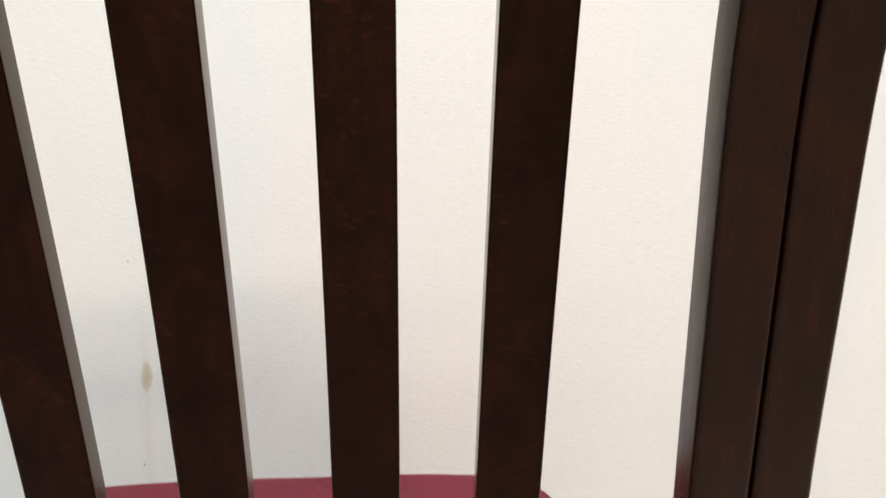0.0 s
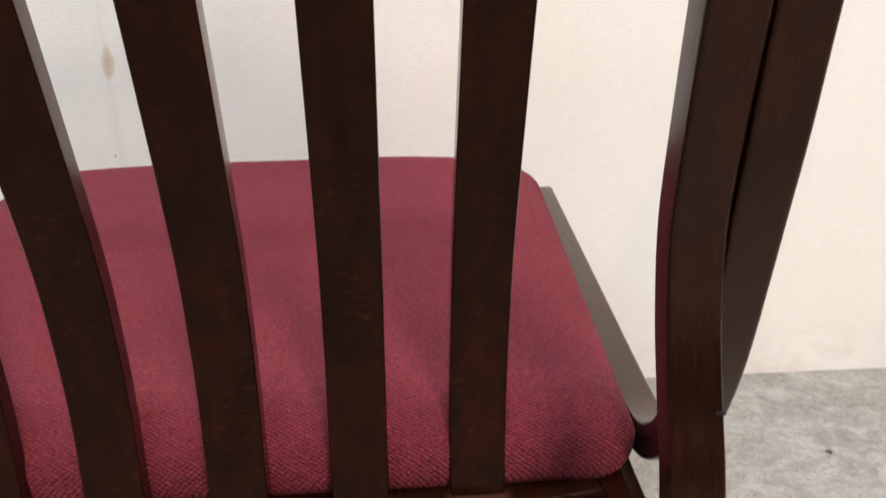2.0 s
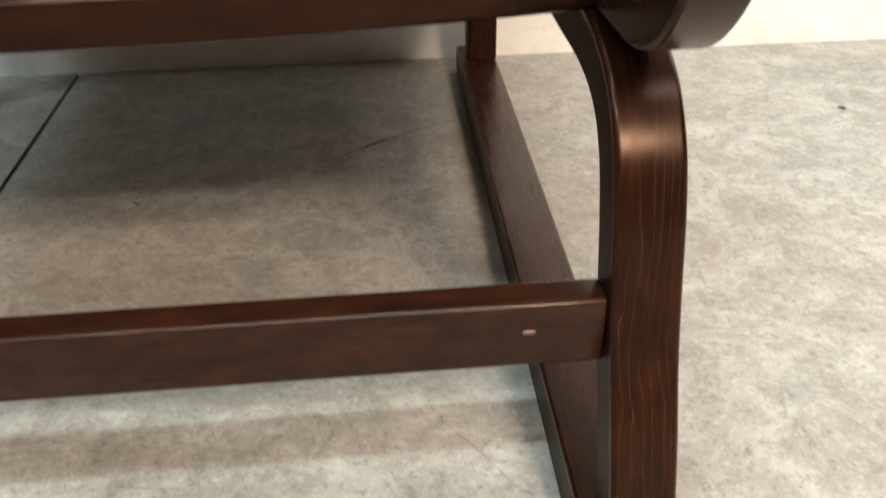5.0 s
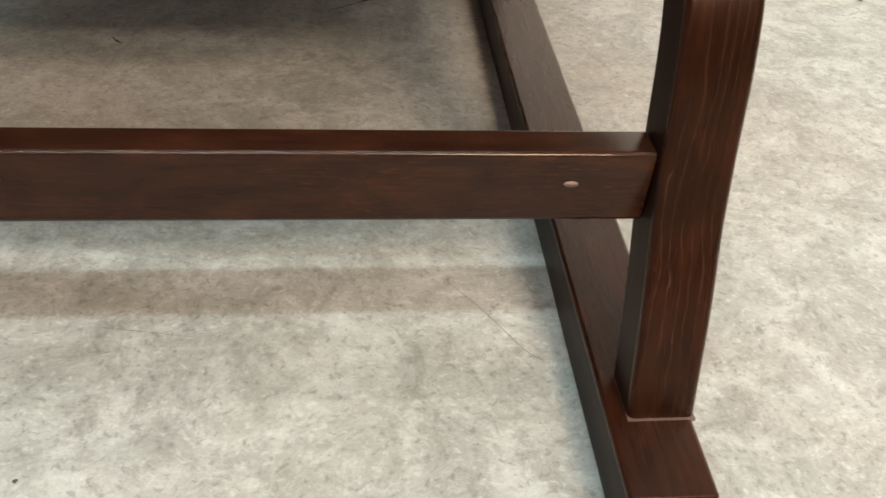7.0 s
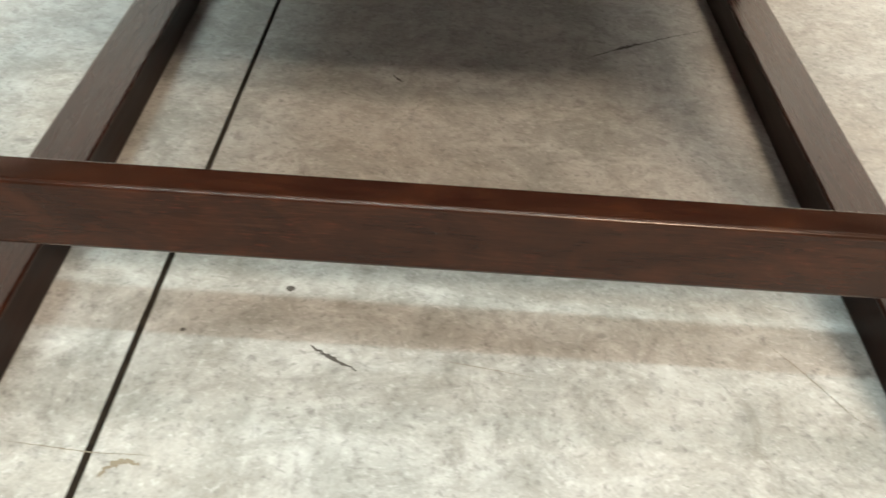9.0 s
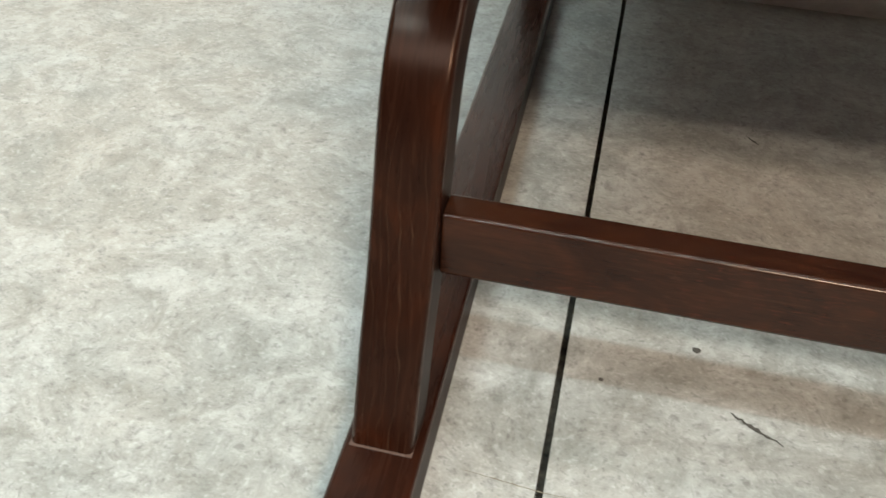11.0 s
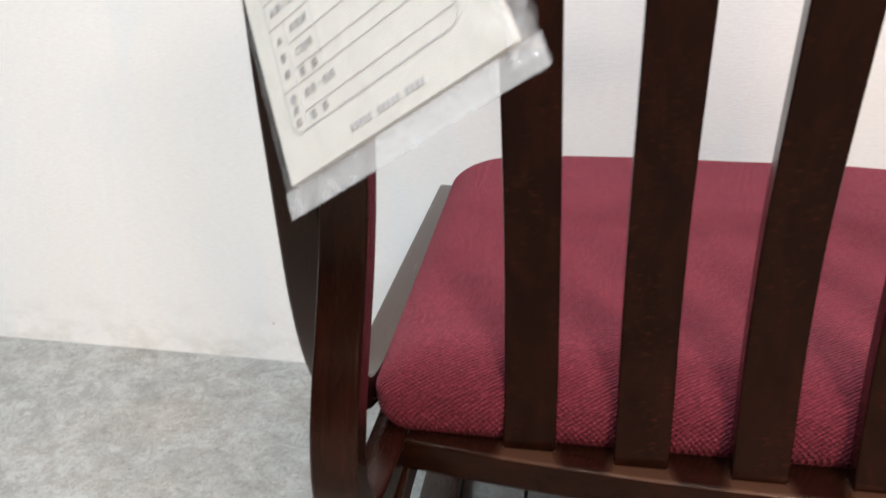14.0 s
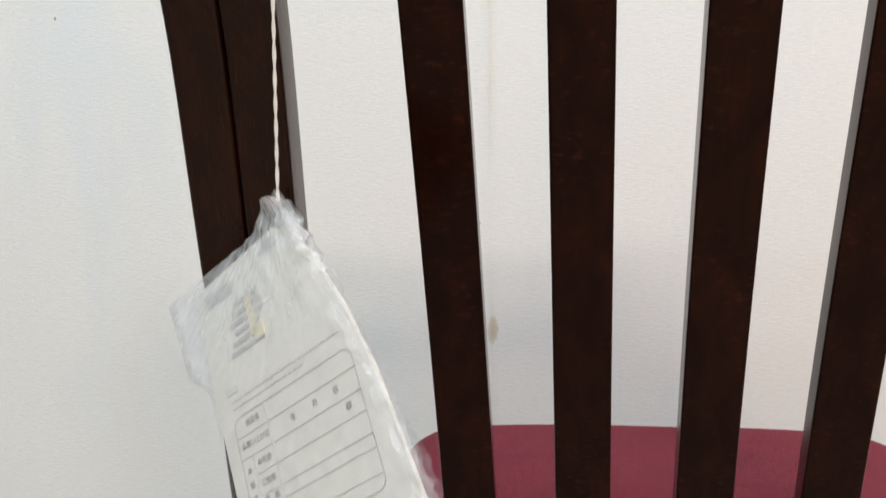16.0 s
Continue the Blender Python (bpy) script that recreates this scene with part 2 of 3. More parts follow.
def wall_material():
    """White vinyl wallpaper with a fine horizontal weave, greyed and scuffed near the floor."""
    m, nt, b = material("white_wallpaper")
    co = node(nt, "ShaderNodeTexCoord").outputs["Object"]
    thread = noise_tex(nt, scaled(nt, co, (90, 1, 520)), 1.0, 4, 0.6, 0.3)
    weave = noise_tex(nt, scaled(nt, co, (420, 1, 160)), 1.0, 3, 0.6)
    cloud = noise_tex(nt, scaled(nt, co, (2.2, 1, 0.7)), 1.0, 3, 0.5)
    col = ramp(nt, cloud, (0.3, (0.80, 0.785, 0.74)), (0.7, (0.83, 0.825, 0.80)))
    col = mix(nt, ramp(nt, thread, (0.35, 0.22), (0.6, 0.0)), col, (0.62, 0.60, 0.56))
    sep = node(nt, "ShaderNodeSeparateXYZ")
    nt.links.new(co, sep.inputs[0])
    low = ramp(nt, sep.outputs[2], (0.0, 1.0), (0.015, 0.6), (0.10, 0.0))
    scuff = noise_tex(nt, scaled(nt, co, (14, 1, 26)), 1.0, 5, 0.7)
    col = mix(nt, maths(nt, "MULTIPLY", low, ramp(nt, scuff, (0.45, 0.0), (0.7, 0.6))), col, (0.45, 0.42, 0.36))
    # a wallpaper seam with old glue, and one drip stain on it
    wob = noise_tex(nt, scaled(nt, co, (3, 1, 30)), 1.0, 4, 0.6)
    seam_x = maths(nt, "ADD", maths(nt, "ADD", sep.outputs[0], 0.220), maths(nt, "MULTIPLY", maths(nt, "SUBTRACT", wob, 0.5), 0.006))
    seam = ramp(nt, maths(nt, "ABSOLUTE", seam_x), (0.0, 0.45), (0.0015, 0.22), (0.012, 0.0))
    patch = noise_tex(nt, scaled(nt, co, (20, 1, 5)), 1.0, 4, 0.65)
    col = mix(nt, maths(nt, "MULTIPLY", seam, ramp(nt, patch, (0.35, 0.15), (0.65, 1.0))), col, (0.60, 0.54, 0.42))
    dx = maths(nt, "DIVIDE", maths(nt, "ADD", sep.outputs[0], 0.2185), 0.0085)
    dz = maths(nt, "DIVIDE", maths(nt, "SUBTRACT", sep.outputs[2], 0.452), 0.021)
    rr = maths(nt, "SQRT", maths(nt, "ADD", maths(nt, "MULTIPLY", dx, dx), maths(nt, "MULTIPLY", dz, dz)))
    blot = noise_tex(nt, scaled(nt, co, (90, 1, 60)), 1.0, 3, 0.6)
    rr = maths(nt, "ADD", rr, maths(nt, "MULTIPLY", maths(nt, "SUBTRACT", blot, 0.5), 0.9))
    col = mix(nt, ramp(nt, rr, (0.15, 0.75), (0.7, 0.5), (1.15, 0.0)), col, (0.50, 0.38, 0.20))
    # faint bluish shade on the wall, put into the colour as upright noise
    blue_shade = noise_tex(nt, scaled(nt, co, (7.0, 1, 2.2)), 1.0, 4, 0.55, 0.6)
    col = mix(nt, ramp(nt, blue_shade, (0.50, 0.0), (0.68, 0.45)), col, (0.70, 0.755, 0.775))
    specks = node(nt, "ShaderNodeTexVoronoi", Scale=4.0)
    nt.links.new(scaled(nt, co, (1, 0.01, 1)), specks.inputs["Vector"])
    col = mix(nt, ramp(nt, specks.outputs[0], (0.010, 0.6), (0.018, 0.0)), col, (0.40, 0.34, 0.26))
    nt.links.new(col, b.inputs["Base Color"])
    b.inputs["Roughness"].default_value = 0.75
    both = maths(nt, "ADD", thread, maths(nt, "MULTIPLY", weave, 0.4))
    bump(nt, b, both, 0.48, 0.0010)
    return m


def plain_material(name, colour, rough=0.6, metal=0.0, vary=0.06, scale=30.0):
    m, nt, b = material(name)
    co = node(nt, "ShaderNodeTexCoord").outputs["Object"]
    n = noise_tex(nt, co, scale, 4, 0.6)
    col = ramp(nt, n, (0.3, [c * (1 - vary) for c in colour]), (0.7, [min(1, c * (1 + vary)) for c in colour]))
    nt.links.new(col, b.inputs["Base Color"])
    b.inputs["Roughness"].default_value, b.inputs["Metallic"].default_value = rough, metal
    return m


WOOD = wood_material("stained_wood", (70, 800, 60), 1.2, 0.03, 0.70, 0.85, 0.25, 0.18, 0.70, hue=0.9)
RAIL_WOOD = wood_material("stained_rail_wood", (70, 800, 60), 1.2, 0.03, 0.72, 0.85, 0.24, 0.3, 0.48, True)
LEG_WOOD = wood_material("stained_leg_wood", (60, 900, 60), 0.5, 0.05, 0.85, 0.85, 0.27, 0.2, 0.50, rings=0.36)
RUNNER_WOOD = wood_material("stained_runner_wood", (70, 800, 60), 1.0, 0.03, 1.05, 0.8, 0.27, 0.2, 0.40, tint=(1.0, 0.84, 0.76))
# side faces of runners and legs: shade put into a darker, duller stain
SHADED_SIDE_WOOD = wood_material("stained_shaded_side_wood", (70, 800, 60), 1.0, 0.03, 0.62, 0.8, 0.46, 0.2, 0.10)
SLAT_WOOD = wood_material("stained_slat_wood", (430, 150, 60), 0.8, 0.0, 0.70, 0.95, 0.18, 0.5, 0.34, hue=0.90, tint=(1.0, 0.70, 0.58))
BAR_WOOD = wood_material("stained_bar_wood", (110, 700, 60), 2.5, 0.30, 1.2, 0.9, 0.22, 0.75, 0.62, hue=1.2, tint=(1.0, 0.93, 0.88))
FABRIC, CONCRETE, PAPERWALL = fabric_material(), floor_material(), wall_material()
CEIL = plain_material("ceiling_paint", (0.40, 0.40, 0.39), 0.8)
DULL = plain_material("dull_wall_paint", (0.065, 0.06, 0.056), 0.8)

# ---------------------------------------------------------------- mesh helpers


def box(bm, x0, x1, y0, y1, z0, z1):
    vs = [bm.verts.new(p) for p in ((x0, y0, z0), (x1, y0, z0), (x1, y1, z0), (x0, y1, z0), (x0, y0, z1), (x1, y0, z1), (x1, y1, z1), (x0, y1, z1))]
    for f in ((3, 2, 1, 0), (4, 5, 6, 7), (0, 1, 5, 4), (1, 2, 6, 5), (2, 3, 7, 6), (3, 0, 4, 7)):
        bm.faces.new([vs[i] for i in f])


def link(name, bm, mat, parent=None, label="", smooth=True, weighted=False):
    bmesh.ops.recalc_face_normals(bm, faces=bm.faces)
    me = bpy.data.meshes.new(name)
    bm.to_mesh(me)
    bm.free()
    for one in (mat if isinstance(mat, tuple) else (mat,)):
        me.materials.append(one)
    me.polygons.foreach_set("use_smooth", [smooth] * len(me.polygons))
    ob = new(name, me)
    if parent is not None:
        ob.parent = parent
    if weighted:
        w = ob.modifiers.new("weighted", "WEIGHTED_NORMAL")
        w.mode, w.weight = "FACE_AREA", 80
    if label:
        ob["label"] = label
    return ob


def part(name, bm, mat, parent, label="", smooth=True, weighted=True):
    return link(name, bm, mat, parent, label, smooth, weighted)


def spline(points, n):
    """A smooth curve (Catmull-Rom, centripetal in spirit) through the points, n steps a span."""
    pts = [Vector(p) for p in points]
    ext = [pts[0] * 2 - pts[1]] + pts + [pts[-1] * 2 - pts[-2]]
    out = []
    for i in range(1, len(ext) - 2):
        p0, p1, p2, p3 = ext[i - 1:i + 3]
        for k in range(n):
            t = k / n
            out.append(0.5 * ((2 * p1) + (p2 - p0) * t + (2 * p0 - 5 * p1 + 4 * p2 - p3) * t * t + (3 * p1 - p0 - 3 * p2 + p3) * t ** 3))
    return out + [pts[-1]]


def sweep(path, side, width, thick, radius=0.003, segs=3, ends=0.0015, sides=0):
    """A bar of rounded rectangular section along the path. side: the direction of its width; width and thick may be functions of 0..1.
    The path runs along the middle of the section. UV: u along the bar, v round it, in metres.
    sides: the material slot of the two flat side faces."""
    bm = bmesh.new()
    uvl = bm.loops.layers.uv.new("UVMap")
    side = Vector(side).normalized()
    lens = [0.0]
    for a, b in zip(path, path[1:]):
        lens.append(lens[-1] + (b - a).length)
    total = lens[-1]
    rings, vs = [], []
    for i, (p, s) in enumerate(zip(path, lens)):
        tan = (path[min(i + 1, len(path) - 1)] - path[max(i - 1, 0)]).normalized()
        nor = side.cross(tan).normalized()
        sd = tan.cross(nor).normalized()
        f = s / total
        w = width(f) if callable(width) else width
        h = thick(f) if callable(thick) else thick
        inset = [0.0]
        if i in (0, len(path) - 1):
            inset = [ends, 0.0]
        sect = []
        for cx, cy, a0 in ((1, 1, 0), (-1, 1, 90), (-1, -1, 180), (1, -1, 270)):
            for k in range(segs + 1):
                a = radians(a0 + 90 * k / segs)
                sect.append((cx * (w / 2 - radius) + radius * math.cos(a), cy * (h / 2 - radius) + radius * math.sin(a)))
        for e in (inset if i == 0 else inset[::-1]):
            q = p + tan * ((ends if (e == 0.0 and len(inset) == 2) else 0) * (1 if i == 0 else -1))
            rings.append([bm.verts.new(q + sd * (x * (1 - 2 * e / w)) + nor * (y * (1 - 2 * e / h))) for x, y in sect])
            vs.append(s)
    n = len(rings[0])
    per = [0.0]
    for k in range(n):
        per.append(per[-1] + (rings[len(rings) // 2][(k + 1) % n].co - rings[len(rings) // 2][k].co).length)
    for j in range(len(rings) - 1):
        for k in range(n):
            k2 = (k + 1) % n
            f = bm.faces.new((rings[j][k], rings[j][k2], rings[j + 1][k2], rings[j + 1][k]))
            if k in (2 * segs + 1, 4 * segs + 3):
                f.material_index = sides
            for lp, (u, v) in zip(f.loops, ((vs[j], per[k]), (vs[j], per[k + 1]), (vs[j + 1], per[k + 1]), (vs[j + 1], per[k]))):
                lp[uvl].uv = (u, v)
    for ring in (rings[0][::-1], rings[-1]):
        f = bm.faces.new(ring)
        for lp in f.loops:
            lp[uvl].uv = (lp.vert.co.x * 0.2, lp.vert.co.y + lp.vert.co.z)
    return bm


def straight(a, b, n=6):
    a, b = Vector(a), Vector(b)
    return [a.lerp(b, k / n) for k in range(n + 1)]


# ---------------------------------------------------------------- the room
def slab(name, x0, x1, y0, y1, z0, z1, mat):
    bm = bmesh.new()
    box(bm, x0, x1, y0, y1, z0, z1)
    return tagged(link(name, bm, mat, smooth=False), kind="structure")


# the floor is cut by one saw joint, so it is two slabs with a narrow gap over a dark bed
JX, JSLOPE, FRONT = -0.0465, -0.0427, 1.50


def joint_x(y, off):
    return JX + off + (y - 0.5) * JSLOPE


bm = bmesh.new()
for x0, x1 in ((-HALF, None), (None, HALF)):
    corners = []
    for y in (BACK, FRONT):
        corners.append((x0 if x0 is not None else joint_x(y, 0.0021), x1 if x1 is not None else joint_x(y, -0.0021), y))
    (a0, a1, ya), (b0, b1, yb) = corners
    lo = [bm.verts.new(p) for p in ((a0, ya, -0.10), (a1, ya, -0.10), (b1, yb, -0.10), (b0, yb, -0.10))]
    hi = [bm.verts.new(p) for p in ((a0, ya, 0), (a1, ya, 0), (b1, yb, 0), (b0, yb, 0))]
    bm.faces.new(hi)
    bm.faces.new(lo[::-1])
    for k in range(4):
        f = bm.faces.new((lo[k], lo[(k + 1) % 4], hi[(k + 1) % 4], hi[k]))
        f.material_index = 1 if k in (1, 3) else 0
DIRT = plain_material("joint_dirt", (0.036, 0.030, 0.021), 0.9, 0, 0.85, 160.0)
floor = tagged(link("floor", bm, (CONCRETE, DIRT), smooth=False), "worn grey mottled concrete floor with one saw-cut joint", "floor", kind="structure")
slab("floor_bed", -HALF, HALF, BACK, FRONT, -0.15, -0.0080, DIRT)
bm = bmesh.new()
box(bm, -3.8, 3.8, 0, 0.12, -0.02, CEILING)
wall = tagged(link("wall_north", bm, PAPERWALL, smooth=False), "white textured wallpaper wall with a brown drip stain and scuffed foot", "wall", kind="structure")
wall.matrix_world = pose(0.13, WALL_Y, 0, 0, 0, 1.12)
slab("wall_south", -HALF, HALF, BACK - 0.12, BACK, -0.1, CEILING, DULL)
slab("wall_west", -HALF - 0.12, -HALF, BACK, FRONT, -0.1, CEILING, DULL)
slab("wall_east", HALF, HALF + 0.12, BACK, FRONT, -0.1, CEILING, DULL)
slab("ceiling", -HALF - 0.12, HALF + 0.12, BACK - 0.12, FRONT, CEILING, CEILING + 0.1, CEIL)

# ---------------------------------------------------------------- the chair
chair = new("armchair")
chair.matrix_world = pose(0.135, 0.61, 0, 0, 0, 2.0)
tagged(chair, "low dark-stained bentwood chair with slatted back and wine-red woven seat", "chair")
BARE = plain_material("bare_wood", (0.15, 0.088, 0.066), 0.6)
# pale colour painted as the thin highlight round the feet of legs and slats
FOOT_HIGHLIGHT = plain_material("foot_highlight", (0.075, 0.042, 0.030), 0.5)
SPLAY = math.tan(radians(2.0))


def in_plane(s, x, yz):
    """A point of a side frame: s is -1 or 1, x the half width at the back, spreading to the front and closing a little upwards."""
    y, z = yz
    return Vector((s * (x + SPLAY * y - 0.0254 * max(0.0, z - 0.40)), y, z))


def offset_line(pts, d):
    """Moves a line of (y, z) points sideways by d, to the right of its run."""
    out = []
    for i, (y, z) in enumerate(pts):
        (ya, za), (yb, zb) = pts[max(i - 1, 0)], pts[min(i + 1, len(pts) - 1)]
        ty, tz = yb - ya, zb - za
        n = math.hypot(ty, tz)
        out.append((y - tz / n * d, z + ty / n * d))
    return out


# rear face of the back posts, from the top down round the bend to the seat
POST_REAR = [(-0.240, 1.00), (-0.178, 0.80), (-0.143, 0.72), (-0.118, 0.65), (-0.093, 0.58), (-0.073, 0.52), (-0.060, 0.475), (-0.061, 0.435), (-0.069, 0.402), (-0.080, 0.375),
             (-0.0865, 0.351), (-0.0878, 0.328), (-0.0835, 0.3085), (-0.0705, 0.2862), (-0.050, 0.2680), (-0.023, 0.2585), (0.02, 0.2545), (0.10, 0.252), (0.30, 0.258), (0.58, 0.267)]
POST = offset_line(POST_REAR, 0.011)
ARM_REAR = [(-0.240, 1.00), (-0.178, 0.80), (-0.143, 0.72), (-0.118, 0.65), (-0.093, 0.58), (-0.075, 0.52), (-0.061, 0.48), (-0.047, 0.44), (-0.032, 0.40), (-0.016, 0.365),
            (0.003, 0.336), (0.026, 0.309), (0.058, 0.2865), (0.095, 0.2765), (0.15, 0.274), (0.30, 0.276), (0.46, 0.278), (0.605, 0.280)]
ARM = offset_line(ARM_REAR, 0.011)
LEG = [(-0.0665, 0.0265), (-0.0515, 0.078), (-0.0380, 0.115), (-0.0285, 0.150), (-0.0205, 0.184), (-0.0095, 0.211), (0.012, 0.2305), (0.05, 0.2392), (0.12, 0.2395), (0.25, 0.241), (0.40, 0.244),
       (0.50, 0.243), (0.548, 0.232), (0.572, 0.205), (0.584, 0.165), (0.590, 0.10), (0.592, 0.0315)]

for s in (-1, 1):
    lean = 0.014 if s > 0 else -0.033
    run = [Vector((s * 0.2640 - 0.0030 + lean * y, y, 0.016)) for y in (-0.120, 0.10, 0.40, 0.622)]
    part("runner", sweep(run, (1, 0, 0), 0.0405, 0.032, 0.0024, sides=1), (RUNNER_WOOD, SHADED_SIDE_WOOD), chair)
    leg = [Vector((s * 0.2652 + lean * max(0.0, y), y, z)) for y, z in offset_line(LEG, -0.0018)]
    part("bent_leg", sweep(spline(leg, 6), (1, 0, 0), 0.0318, 0.0280, 0.0032, sides=1), (LEG_WOOD, SHADED_SIDE_WOOD), chair)
    bm = bmesh.new()
    foot = leg[0]
    box(bm, foot.x - 0.0160, foot.x + 0.0160, foot.y - 0.0141, foot.y + 0.0138, 0.0312, 0.03225)
    part("glue_line", bm, FOOT_HIGHLIGHT, chair, "thin pale line painted as a highlight at the foot of the leg", smooth=False)
    post = [in_plane(s, 0.264, p) for p in POST]
    part("back_post", sweep(spline(post, 5), (1, 0, 0), 0.0243, 0.022, 0.0025), WOOD, chair)
    arm = [in_plane(s, 0.2888, p) for p in ARM]
    part("outer_post", sweep(spline(arm, 5), (1, 0, 0), 0.0243, 0.022, 0.0025), WOOD, chair)

bar = part("crossbar", sweep(straight((-0.2492, -0.0273, 0.1325), (0.2492, -0.0273, 0.1325), 24), (0, 1, 0), 0.0185, 0.0345, 0.0022, 4, 0.0012), BAR_WOOD, chair)
bm = bmesh.new()
bmesh.ops.create_cone(bm, cap_ends=True, segments=20, radius1=0.0029, radius2=0.0027, depth=0.002)
bmesh.ops.rotate(bm, verts=bm.verts, matrix=Matrix.Rotation(radians(90), 3, "X"))
bmesh.ops.scale(bm, verts=bm.verts, vec=(1.12, 1, 0.48))
bmesh.ops.translate(bm, verts=bm.verts, vec=(0.2145, -0.0362, 0.1348))
part("dowel_plug", bm, BARE, bar, "pale bare wood plug", weighted=False)


def bow(x, z):
    u = min(1.0, max(0.0, (z - 0.275) / 0.5))
    return (0.0136 + 0.0124 * u) * (x / 0.175) ** 2


rail = [Vector((x, 0.0425 + 0.024 * (x / 0.25) ** 2, 0.2621)) for x in np.linspace(-0.2515, 0.2515, 29)]
part("back_rail", sweep(rail, (0, 1, 0), 0.040, 0.0224, 0.0032, 4), RAIL_WOOD, chair)
# unseen board, added to keep light out of the gap between seat and wall
bm = sweep(straight((-0.275, 0.6125, 0.2575), (0.275, 0.6125, 0.2575)), (0, 1, 0), 0.074, 0.022, 0.004)
part("front_rail", bm, WOOD, chair)
crest = [Vector((x, -0.150 + bow(x, 1.0), 0.965)) for x in np.linspace(-0.228, 0.228, 25)]
part("crest_rail", sweep(crest, (0, -0.33, 1), 0.052, 0.022, 0.006), WOOD, chair)

SLAT_REAR = [(0.034, 0.2725), (0.035, 0.31), (0.036, 0.35), (0.033, 0.39), (0.027, 0.43), (0.016, 0.47), (0.000, 0.52), (-0.027, 0.60), (-0.063, 0.70), (-0.100, 0.80), (-0.158, 0.945)]
SLAT = offset_line(SLAT_REAR, -0.0072)
for i in range(6):
    x = 0.0022 + 0.0699 * (i - 2.5)
    line = [Vector((x * (1 + 0.171 * max(0, z - 0.30)), y + bow(x, z), z)) for y, z in SLAT]
    bm = bmesh.new()
    foot = line[0]
    box(bm, x - 0.0169, x + 0.0169, foot.y - 0.0062, foot.y + 0.0060, 0.2725, 0.27355)
    part("glue_line", bm, FOOT_HIGHLIGHT, chair, "thin pale line painted as a highlight at the foot of a slat", smooth=False)
    part("slat", sweep(spline(line, 5), (1, 0, 0), 0.0336, 0.0144, 0.0016), SLAT_WOOD, chair)


def cushion_mesh():
    """A thin upholstered pad: rounded trapezoid in plan, full over the middle, rolled edges."""
    outline = []
    yb, yf, wb, wf = 0.050, 0.602, 0.2765, 0.3000
    for (cx, cy, r, a0) in ((wf, yf, 0.045, 0), (-wf, yf, 0.045, 90), (-wb, yb, 0.016, 180), (wb, yb, 0.016, 270)):
        ox, oy = cx - math.copysign(r, cx), cy - math.copysign(r, cy - 0.3)
        for k in range(9):
            a = radians(a0 + 90 * k / 8)
            outline.append(Vector((ox + r * math.cos(a), oy + r * math.sin(a))))
    dense = []
    for p, q in zip(outline, outline[1:] + outline[:1]):
        n = max(1, int((q - p).length / 0.012))
        dense += [p.lerp(q, k / n) for k in range(n)]
    centre = Vector((0, 0.32))
    bm = bmesh.new()
    uvl = bm.loops.layers.uv.new("UVMap")
    seam, base = 0.302, 0.2705

    def top(p, d):
        roll = math.sqrt(max(0.0, 1 - (1 - min(d / 0.046, 1)) ** 2.2))
        fy = (p.y - yb) / (yf - yb)
        dome = 0.017 * (1 - (p.x / 0.30) ** 4) * (0.20 + 0.80 * fy) if abs(p.x) < 0.30 else 0.0
        sag = noise.noise(Vector((p.x * 7, p.y * 7, 0.3))) * 0.0016
        return seam + 0.008 * fy + (0.025 + 0.006 * fy + dome * min(1, d / 0.05 + 0.6) + sag) * roll

    def bottom(p, d):
        return seam + 0.008 * (p.y - yb) / (yf - yb) - (seam - base) * math.sqrt(max(0.0, 1 - (1 - min(d / 0.016, 1)) ** 2))

    for fn, rhos in ((top, (1, .998, .993, .985, .975, .965, .95, .93, .91, .88, .84, .78, .7, .6, .5, .4, .3, .2, .1)), (bottom, (1, .996, .99, .982, .972, .96, .94, .5))):
        rings = []
        for rho in rhos:
            ring = []
            for p in dense:
                q = centre + (p - centre) * rho
                d = (1 - rho) * 0.27
                ring.append(bm.verts.new((q.x, q.y, fn(q, d))))
            rings.append(ring)
        mid = bm.verts.new((0, centre.y, fn(centre, 0.27)))
        n = len(dense)
        for ra, rb in zip(rings, rings[1:]):
            for k in range(n):
                bm.faces.new((ra[k], ra[(k + 1) % n], rb[(k + 1) % n], rb[k]))
        for k in range(n):
            bm.faces.new((rings[-1][k], rings[-1][(k + 1) % n], mid))
    bmesh.ops.remove_doubles(bm, verts=bm.verts, dist=0.00002)
    for f in bm.faces:
        for lp in f.loops:
            p = lp.vert.co
            side = min(1.0, max(0.0, (abs(p.x) - 0.250) / 0.03)) * min(1.0, max(0.0, (p.y - 0.070) / 0.04))
            lp[uvl].uv = (p.x - math.copysign(side * (p.z - 0.32), p.x), p.y + p.z * (1 - side) + 0.32 * side)
    return bm


part("seat_cushion", cushion_mesh(), FABRIC, chair, "wine-red basket-weave upholstered seat pad", weighted=False)

# ---------------------------------------------------------------- the tag in its plastic bag, hung by a cord from the back
CARD = plain_material("card_paper", (0.58, 0.565, 0.515), 0.7, 0, 0.05, 60)
INK = plain_material("grey_ink", (0.35, 0.345, 0.35), 0.7)
PALE_INK = plain_material("pale_ink", (0.52, 0.51, 0.505), 0.7)
TAPE = plain_material("yellowed_tape", (0.58, 0.53, 0.38), 0.5)
CORD = plain_material("white_cord", (0.78, 0.75, 0.70), 0.8, 0, 0.1, 300)


